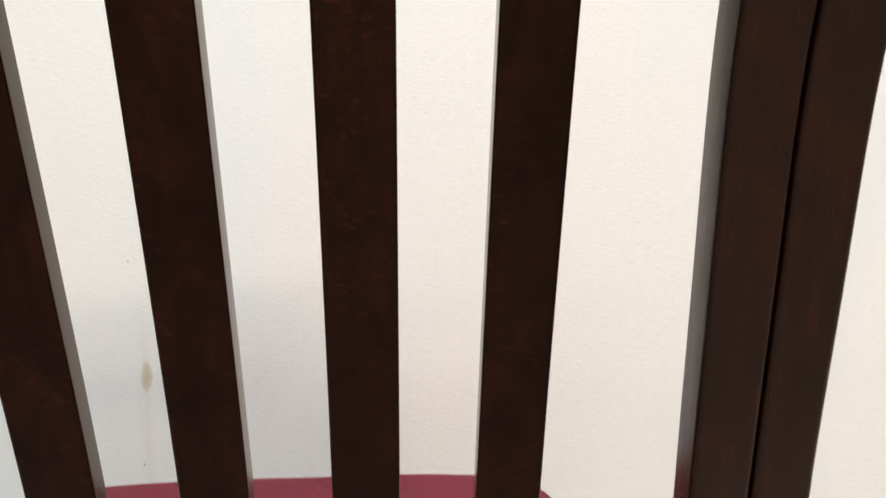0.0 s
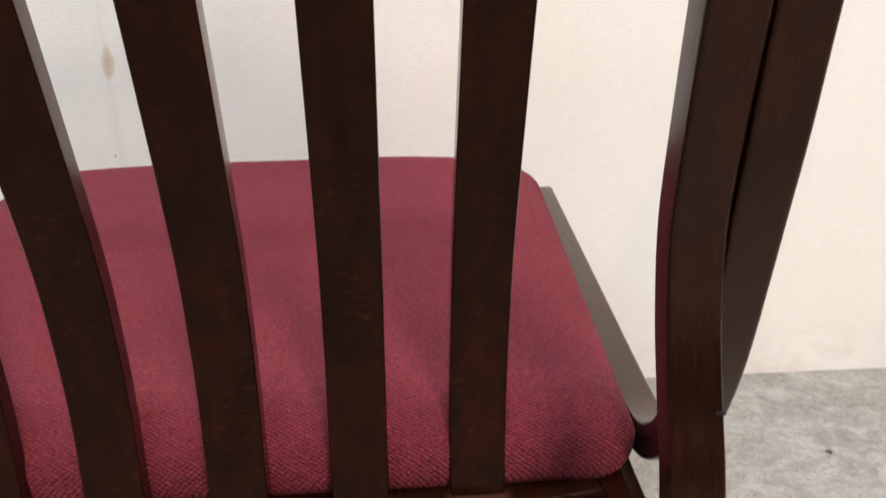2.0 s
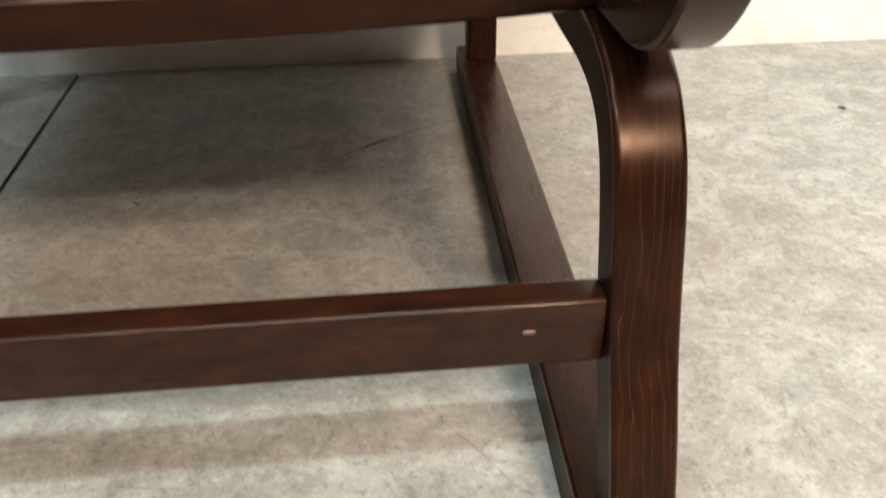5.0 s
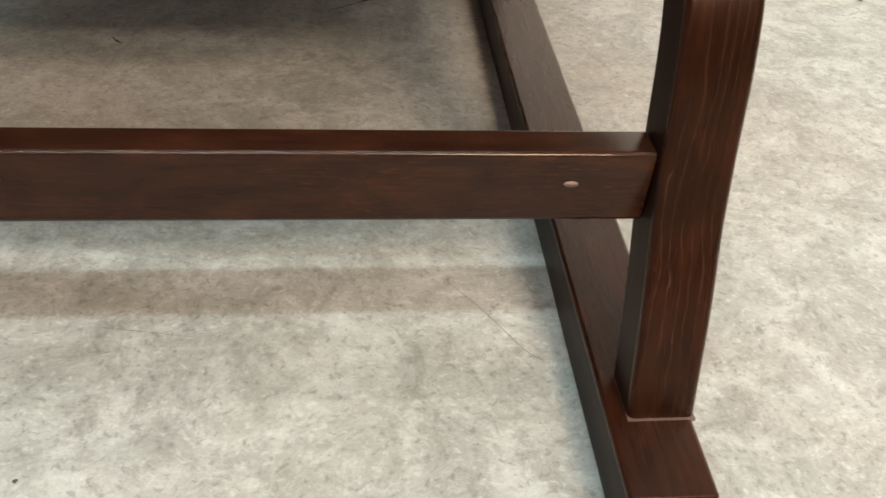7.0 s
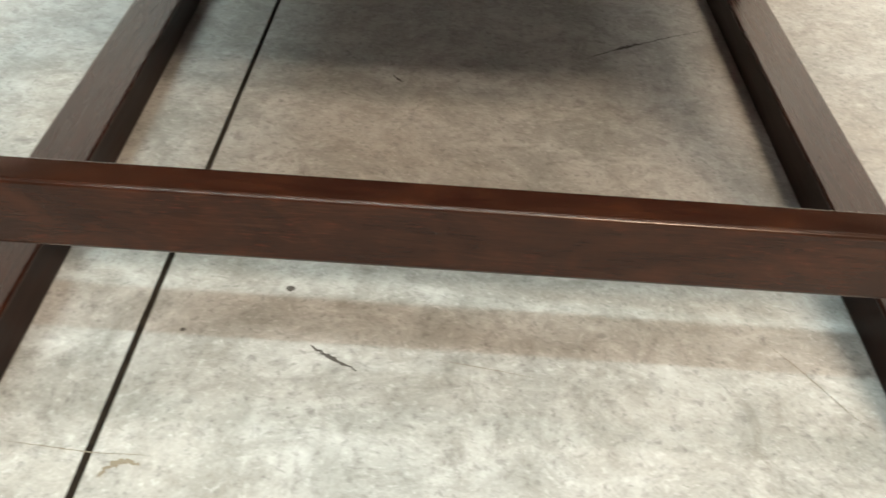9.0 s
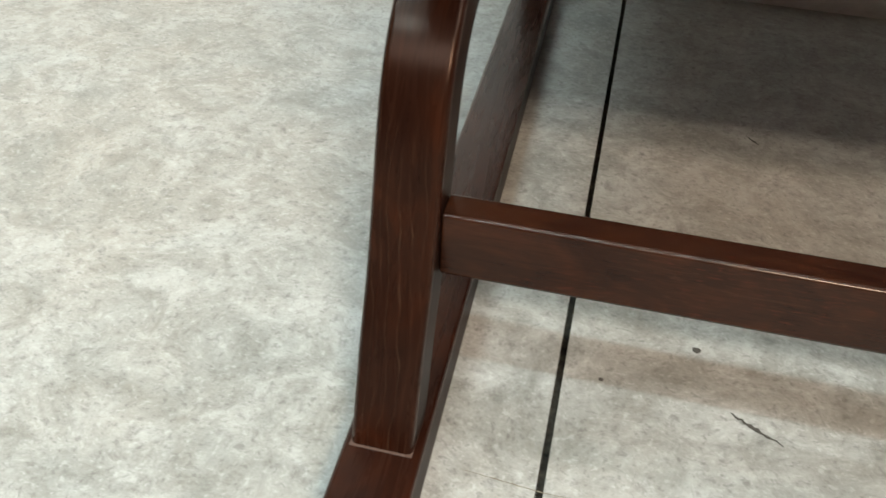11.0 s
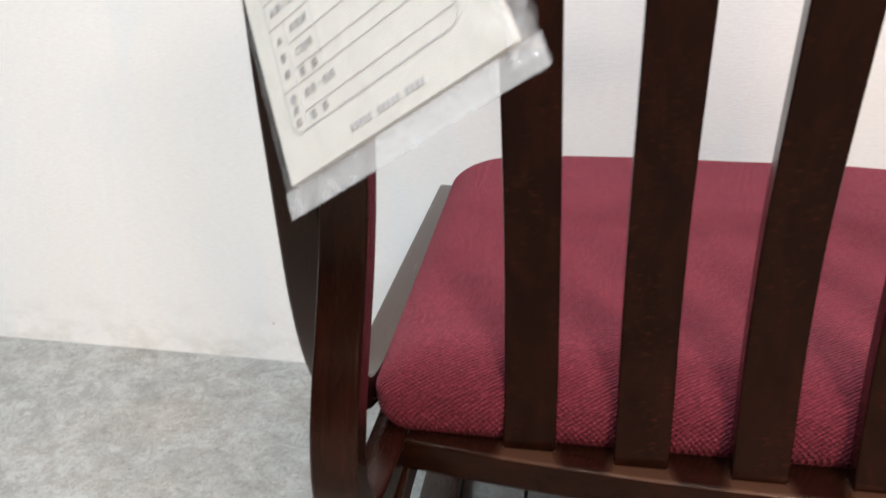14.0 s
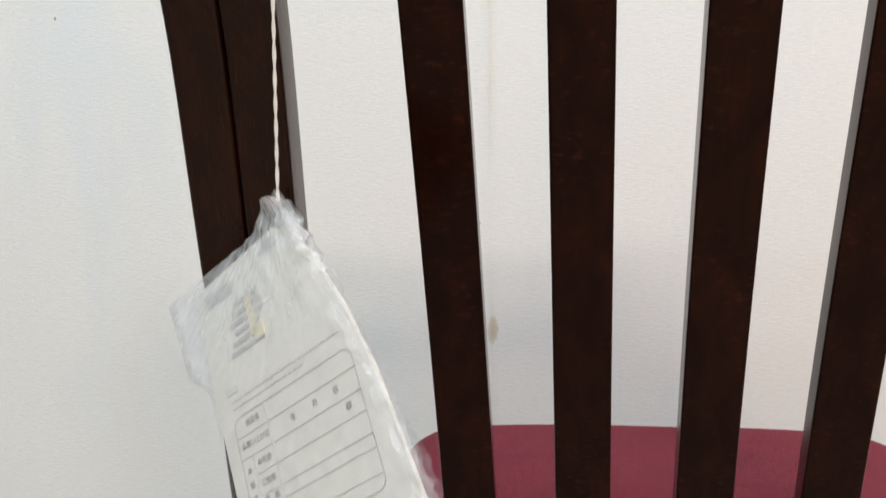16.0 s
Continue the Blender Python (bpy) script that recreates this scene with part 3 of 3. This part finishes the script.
def film_material(name, milky, rough, crumple=0.8, gathered=0.0):
    """Thin clear plastic film: mostly see-through, with a little white scatter and a gloss; pleats fan out from the knot where it is gathered."""
    m, nt, b = material(name)
    co = node(nt, "ShaderNodeTexCoord").outputs["Object"]
    n = noise_tex(nt, scaled(nt, co, (60, 60, 60)), 1.0, 4, 0.6, 1.2)
    b.inputs["Base Color"].default_value = (0.60, 0.61, 0.61, 1)
    b.inputs["Roughness"].default_value = rough
    b.inputs["Specular IOR Level"].default_value = 0.55
    alpha, height = ramp(nt, n, (0.3, milky * 0.6), (0.7, milky * 1.4)), n
    if gathered:
        sep = node(nt, "ShaderNodeSeparateXYZ", Vector=co)
        angle = maths(nt, "ARCTAN2", maths(nt, "SUBTRACT", sep.outputs[0], 0.0215), maths(nt, "SUBTRACT", 0.112, sep.outputs[1]))
        away = maths(nt, "MULTIPLY", sep.outputs[1], 22.0)
        fan = node(nt, "ShaderNodeCombineXYZ", X=maths(nt, "MULTIPLY", angle, 6.5), Y=away)
        pleat = noise_tex(nt, fan.outputs[0], 1.0, 4, 0.6, 0.5)
        reach = ramp(nt, sep.outputs[1], (0.030, 0.0), (0.060, 0.55), (0.090, 1.0))
        more = maths(nt, "MULTIPLY", reach, ramp(nt, pleat, (0.40, 0.30 * gathered), (0.66, gathered)))
        alpha = maths(nt, "MINIMUM", maths(nt, "ADD", alpha, more), 0.9)
        height = maths(nt, "ADD", n, maths(nt, "MULTIPLY", maths(nt, "MULTIPLY", pleat, reach), 1.2))
    nt.links.new(alpha, b.inputs["Alpha"])
    bump(nt, b, height, crumple, 0.006)
    return m


FILM, FLAP = film_material("plastic_film", 0.15, 0.14, 0.18, 0.60), film_material("plastic_flap", 0.30, 0.22, 0.35)
FOLD = film_material("plastic_fold", 0.22, 0.10, 0.7)

tag = new("hang_tag")
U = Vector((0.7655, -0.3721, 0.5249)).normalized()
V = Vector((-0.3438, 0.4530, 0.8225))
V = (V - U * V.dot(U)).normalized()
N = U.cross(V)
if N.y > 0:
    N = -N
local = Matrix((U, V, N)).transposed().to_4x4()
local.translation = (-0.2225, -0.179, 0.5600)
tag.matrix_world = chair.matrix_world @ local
tagged(tag, "off-white printed card in a crumpled clear plastic bag on cord", "tag")


def sheet(name, x0, x1, y0, y1, z0, z1, mat, parent, label=""):
    bm = bmesh.new()
    box(bm, x0, x1, y0, y1, z0, z1)
    return part(name, bm, mat, parent, label, smooth=False, weighted=False)


bm = bmesh.new()
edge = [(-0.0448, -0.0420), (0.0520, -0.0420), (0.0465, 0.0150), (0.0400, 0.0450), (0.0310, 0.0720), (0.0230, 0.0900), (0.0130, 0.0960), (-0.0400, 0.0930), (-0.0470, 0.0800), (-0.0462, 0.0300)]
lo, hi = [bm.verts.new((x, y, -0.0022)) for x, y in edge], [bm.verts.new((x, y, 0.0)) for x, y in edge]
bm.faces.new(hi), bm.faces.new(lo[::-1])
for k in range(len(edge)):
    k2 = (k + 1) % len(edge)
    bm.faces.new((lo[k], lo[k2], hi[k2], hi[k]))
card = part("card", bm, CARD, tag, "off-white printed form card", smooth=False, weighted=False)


def bars(name, rects, mat, z=0.0004, label=""):
    bm = bmesh.new()
    for cx, cy, w, h in rects:
        box(bm, cx - w / 2, cx + w / 2, cy - h / 2, cy + h / 2, 0.00005, z)
    return part(name, bm, mat, card, label, smooth=False, weighted=False)


# the form's ruled frame with round corners, and its lines
bm = bmesh.new()
R, HX, HY, T = 0.0045, 0.0375, 0.0280, 0.00042
loop_in, loop_out = [], []
for cx, cy, a0 in ((1, 1, 0), (-1, 1, 90), (-1, -1, 180), (1, -1, 270)):
    for k in range(7):
        a = radians(a0 + 15 * k)
        for lst, r in ((loop_out, R + T / 2), (loop_in, R - T / 2)):
            lst.append(bm.verts.new((cx * (HX - R) + r * math.cos(a), cy * (HY - R) + r * math.sin(a), 0.0003)))
for k in range(len(loop_in)):
    k2 = (k + 1) % len(loop_in)
    bm.faces.new((loop_out[k], loop_out[k2], loop_in[k2], loop_in[k]))
part("form_frame", bm, INK, card, smooth=False, weighted=False)
rects = [(0.0, 0.0196, 0.075, 0.0003), (0.0, 0.0102, 0.075, 0.0003), (0.004, 0.0018, 0.067, 0.0003), (0.004, -0.0072, 0.067, 0.0003), (0.0, -0.0125, 0.075, 0.0003), (0.004, -0.0222, 0.067, 0.0003)]
rects += [(-0.0165, 0.0078, 0.0003, 0.0404), (-0.0302, -0.0090, 0.0003, 0.0380)]
bars("form_line", rects, PALE_INK)


def lettering(text, x, y, size, mat, name="lettering"):
    """Characters that can be read on the form, in the built-in font."""
    cu = bpy.data.curves.new(name, "FONT")
    cu.body, cu.size, cu.extrude, cu.align_x, cu.align_y = text, size, 0.00015, "CENTER", "CENTER"
    cu.materials.append(mat)
    ob = new(name, cu)
    ob.parent = card
    ob.location = (x, y, 0.0003)
    return ob


for text, x, y in (("年", -0.0014, 0.0150), ("月", 0.0123, 0.0150), ("日", 0.0249, 0.0150), ("様", 0.0294, 0.0065)):
    lettering(text, x, y, 0.0034, INK)
for text, x, y in (("商品名", -0.0255, 0.0240), ("お買い上げ日", -0.0262, 0.0150), ("お名前", -0.0235, 0.0058), ("ご住所", -0.0235, -0.0028), ("電　話", -0.0235, -0.0100), ("店名・住所", -0.0205, -0.0172), ("電　話", -0.0235, -0.0250)):
    lettering(text, x, y, 0.0031, INK)
for text, x, y in (("お", -0.0338, 0.0045), ("客", -0.0338, -0.0015), ("様", -0.0338, -0.0075), ("販", -0.0338, -0.0165), ("売", -0.0338, -0.0205), ("店", -0.0338, -0.0245)):
    lettering(text, x, y, 0.0031, INK)
# print that cannot be read, and the maker's line, as plain bars
rects = [(-0.0345 + 0.0037 * k, 0.0362 - 0.0002 * (k % 2), 0.0029, 0.0011) for k in range(19)]
rects += [(-0.0345 + 0.0037 * k, 0.0329, 0.0029, 0.0011) for k in range(13)]
bars("small_print", rects, PALE_INK)
bars("heading_block", [(-0.0345, 0.0408, 0.0085, 0.0030)], PALE_INK)
bars("maker_line", [(-0.0118 + 0.00205 * k, -0.0365, 0.0012, 0.0021) for k in range(16) if k not in (5, 11)], INK)
bars("address_block", [(-0.018 + 0.0011 * r, 0.0545 + 0.0042 * r, 0.023 - 0.003 * (r % 3), 0.0022) for r in range(6)], INK)
bars("title_band", [(-0.030, 0.0850, 0.020, 0.0060)], INK)
bars("corner_band", [(0.0075, 0.0905, 0.012, 0.0045)], INK)
bars("tape_mark", [(-0.012, 0.066, 0.004, 0.018), (-0.009, 0.058, 0.006, 0.007)], TAPE, 0.0006)


def bag_mesh(front):
    """One side of the bag: a sheet over the card, gathered to the knot at its upper corner, with creases along the right edge."""
    nx, ny = 44, 60
    bm = bmesh.new()
    grid = []
    for j in range(ny + 1):
        v = j / ny
        row = []
        for i in range(nx + 1):
            u = i / nx
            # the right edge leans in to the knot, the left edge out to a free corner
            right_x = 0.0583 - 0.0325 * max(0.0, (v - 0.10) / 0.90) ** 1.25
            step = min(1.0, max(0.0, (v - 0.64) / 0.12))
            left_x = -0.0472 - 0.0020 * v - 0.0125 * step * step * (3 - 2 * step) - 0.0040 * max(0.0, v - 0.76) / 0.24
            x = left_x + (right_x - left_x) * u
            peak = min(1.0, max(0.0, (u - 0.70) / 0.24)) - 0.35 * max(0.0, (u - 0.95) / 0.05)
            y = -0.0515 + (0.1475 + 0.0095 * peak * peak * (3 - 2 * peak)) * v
            pull = max(0.0, v - 0.55) / 0.45
            edge = min(u, 1 - u, v * 1.2, 1.0)
            puff = 0.0032 * min(1.0, edge / 0.10) ** 0.6
            right = max(0.0, (u - 0.80) / 0.20)
            crease = 0.0075 * right * (abs(noise.noise(Vector((x * 70, y * 120, 1.5 if front else 7.5)))) * 2 - 0.3)
            knot = pull * math.exp(-((u - 0.95) / 0.3) ** 2)
            crease += 0.0010 * knot * math.sin(u * 60 + v * 9)
            crease += 0.0004 * noise.noise(Vector((x * 50, y * 40, 3.1)))
            z = (puff + crease + 0.0006) if front else (-0.0028 - puff * 0.5 + crease * 0.5)
            row.append(bm.verts.new((x, y, z)))
        grid.append(row)
    for j in range(ny):
        for i in range(nx):
            bm.faces.new((grid[j][i], grid[j][i + 1], grid[j + 1][i + 1], grid[j + 1][i]))
    return bm


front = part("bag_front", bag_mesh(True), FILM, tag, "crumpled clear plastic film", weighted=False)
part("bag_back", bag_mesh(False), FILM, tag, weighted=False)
flap = sheet("bag_flap", -0.0500, 0.0585, -0.0518, -0.0425, -0.0016, -0.0012, FLAP, tag, "milky sealed lower edge")
bm = bmesh.new()
rows = []
for j in range(91):
    v = j / 90
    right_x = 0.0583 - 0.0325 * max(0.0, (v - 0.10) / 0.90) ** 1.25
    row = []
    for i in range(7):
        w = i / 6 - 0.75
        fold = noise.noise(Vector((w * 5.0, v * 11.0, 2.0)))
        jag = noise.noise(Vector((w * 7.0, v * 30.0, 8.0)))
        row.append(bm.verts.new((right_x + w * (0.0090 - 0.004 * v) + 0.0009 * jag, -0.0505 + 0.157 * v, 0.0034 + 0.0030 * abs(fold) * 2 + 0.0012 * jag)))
    rows.append(row)
for ra, rb in zip(rows, rows[1:]):
    for k in range(6):
        bm.faces.new((ra[k], ra[k + 1], rb[k + 1], rb[k]))
fold = part("bag_fold", bm, FOLD, tag, "crinkled glossy edge of the plastic bag", smooth=False, weighted=False)
for ob in (front, flap, fold):
    ob.visible_shadow = False

# the twisted cord from the knot up to the post
bm = bmesh.new()
knot = tag.matrix_world @ Vector((0.0215, 0.1040, 0.001))
top = chair.matrix_world @ Vector((-0.2270, -0.186, 0.935))
inv = tag.matrix_world.inverted()
for strand in range(2):
    rings = []
    for k in range(161):
        f = k / 160
        p = knot.lerp(top, f)
        ang = f * 2 * math.pi * 14 + strand * math.pi
        c = p + Vector((math.cos(ang), math.sin(ang), 0)) * 0.00038
        rings.append([bm.verts.new(inv @ (c + Vector((math.cos(a), math.sin(a), 0)) * 0.00050)) for a in (0.0, 1.05, 2.09, 3.14, 4.19, 5.24)])
    for ra, rb in zip(rings, rings[1:]):
        for k in range(6):
            bm.faces.new((ra[k], ra[(k + 1) % 6], rb[(k + 1) % 6], rb[k]))
part("cord", bm, CORD, tag, "thin twisted white cord", weighted=False)

# ---------------------------------------------------------------- marks on the floor
SPECK = plain_material("wall_speck", (0.42, 0.36, 0.28), 0.8)
MARK = plain_material("dark_scuff", (0.055, 0.050, 0.043), 0.8)
RUST = plain_material("brown_scuff", (0.17, 0.145, 0.105), 0.8)
random.seed(4)


def mark(name, points, width, mat=MARK):
    """A thin uneven dark line or blot on the floor along the given ground points."""
    bm = bmesh.new()
    line = spline([(x, y, 0) for x, y in points], 8) if len(points) > 1 else None
    if line:
        left, right = [], []
        for i, p in enumerate(line):
            t = (line[min(i + 1, len(line) - 1)] - line[max(i - 1, 0)]).normalized()
            side = Vector((-t.y, t.x, 0))
            f = i / (len(line) - 1)
            w = width * (0.25 + 0.75 * math.sin(math.pi * min(1, max(0, f)))) * random.uniform(0.5, 1.3) / 2
            wob = side * random.uniform(-0.25, 0.25) * width
            left.append(bm.verts.new(p + side * w + wob + Vector((0, 0, 0.0004))))
            right.append(bm.verts.new(p - side * w + wob + Vector((0, 0, 0.0004))))
        for i in range(len(line) - 1):
            bm.faces.new((left[i], right[i], right[i + 1], left[i + 1]))
    else:
        x, y = points[0]
        bm.faces.new([bm.verts.new((x + width * random.uniform(0.6, 1.1) * math.cos(a) / 2, y + width * random.uniform(0.6, 1.1) * math.sin(a) / 2, 0.0004)) for a in np.linspace(0, 2 * math.pi, 13)[:-1]])
    return part(name, bm, mat, floor, smooth=False, weighted=False)


mark("crack", [(0.228, 1.026), (0.258, 1.049), (0.302, 1.079), (0.348, 1.108)], 0.0016)
mark("scuff", [(0.258, 1.050), (0.268, 1.057), (0.284, 1.066)], 0.0055)
mark("scuff", [(0.047, 0.632), (0.060, 0.625), (0.076, 0.616)], 0.0030)
mark("scuff", [(0.056, 0.964), (0.061, 0.958), (0.066, 0.952)], 0.0022)
mark("crack", [(0.120, 0.630), (0.146, 0.627), (0.175, 0.623)], 0.0004, RUST)
mark("crack", [(0.311, 0.673), (0.322, 0.659), (0.332, 0.646), (0.344, 0.628), (0.354, 0.613), (0.365, 0.604)], 0.0005, RUST)
mark("scuff", [(-0.039, 0.532), (-0.035, 0.539), (-0.028, 0.542), (-0.021, 0.541)], 0.0036, RUST)
mark("crack", [(-0.092, 0.548), (-0.070, 0.547), (-0.048, 0.546), (-0.020, 0.547)], 0.0006, RUST)
mark("spot", [(0.112, 0.533)], 0.0030)
mark("spot", [(-0.028, 0.636)], 0.0034)
mark("spot", [(0.026, 0.679)], 0.0058)
mark("spot", [(0.756, 1.100)], 0.0100)

# ---------------------------------------------------------------- small marks on the wall and the post
for x, z, r in ((-0.568, 0.200, 0.0022), (-0.838, 0.893, 0.0026), (-0.60, 0.060, 0.0018), (-0.235, 0.60, 0.0014), (-0.226, 0.34, 0.0016), (-0.602, 0.427, 0.0042)):
    bm = bmesh.new()
    bm.faces.new([bm.verts.new((x + r * random.uniform(0.5, 1.1) * math.cos(a), -0.0006, z + r * random.uniform(0.6, 1.4) * math.sin(a))) for a in np.linspace(0, 2 * math.pi, 10)[:-1]])
    part("spot", bm, SPECK, wall, smooth=False, weighted=False)
bm = bmesh.new()
box(bm, 0.2698, 0.2742, -0.0720, -0.0690, 0.3960, 0.3970)
part("nick", bm, plain_material("dark_nick", (0.004, 0.003, 0.003), 0.7), chair, "short dark nick across the post", smooth=False, weighted=False)
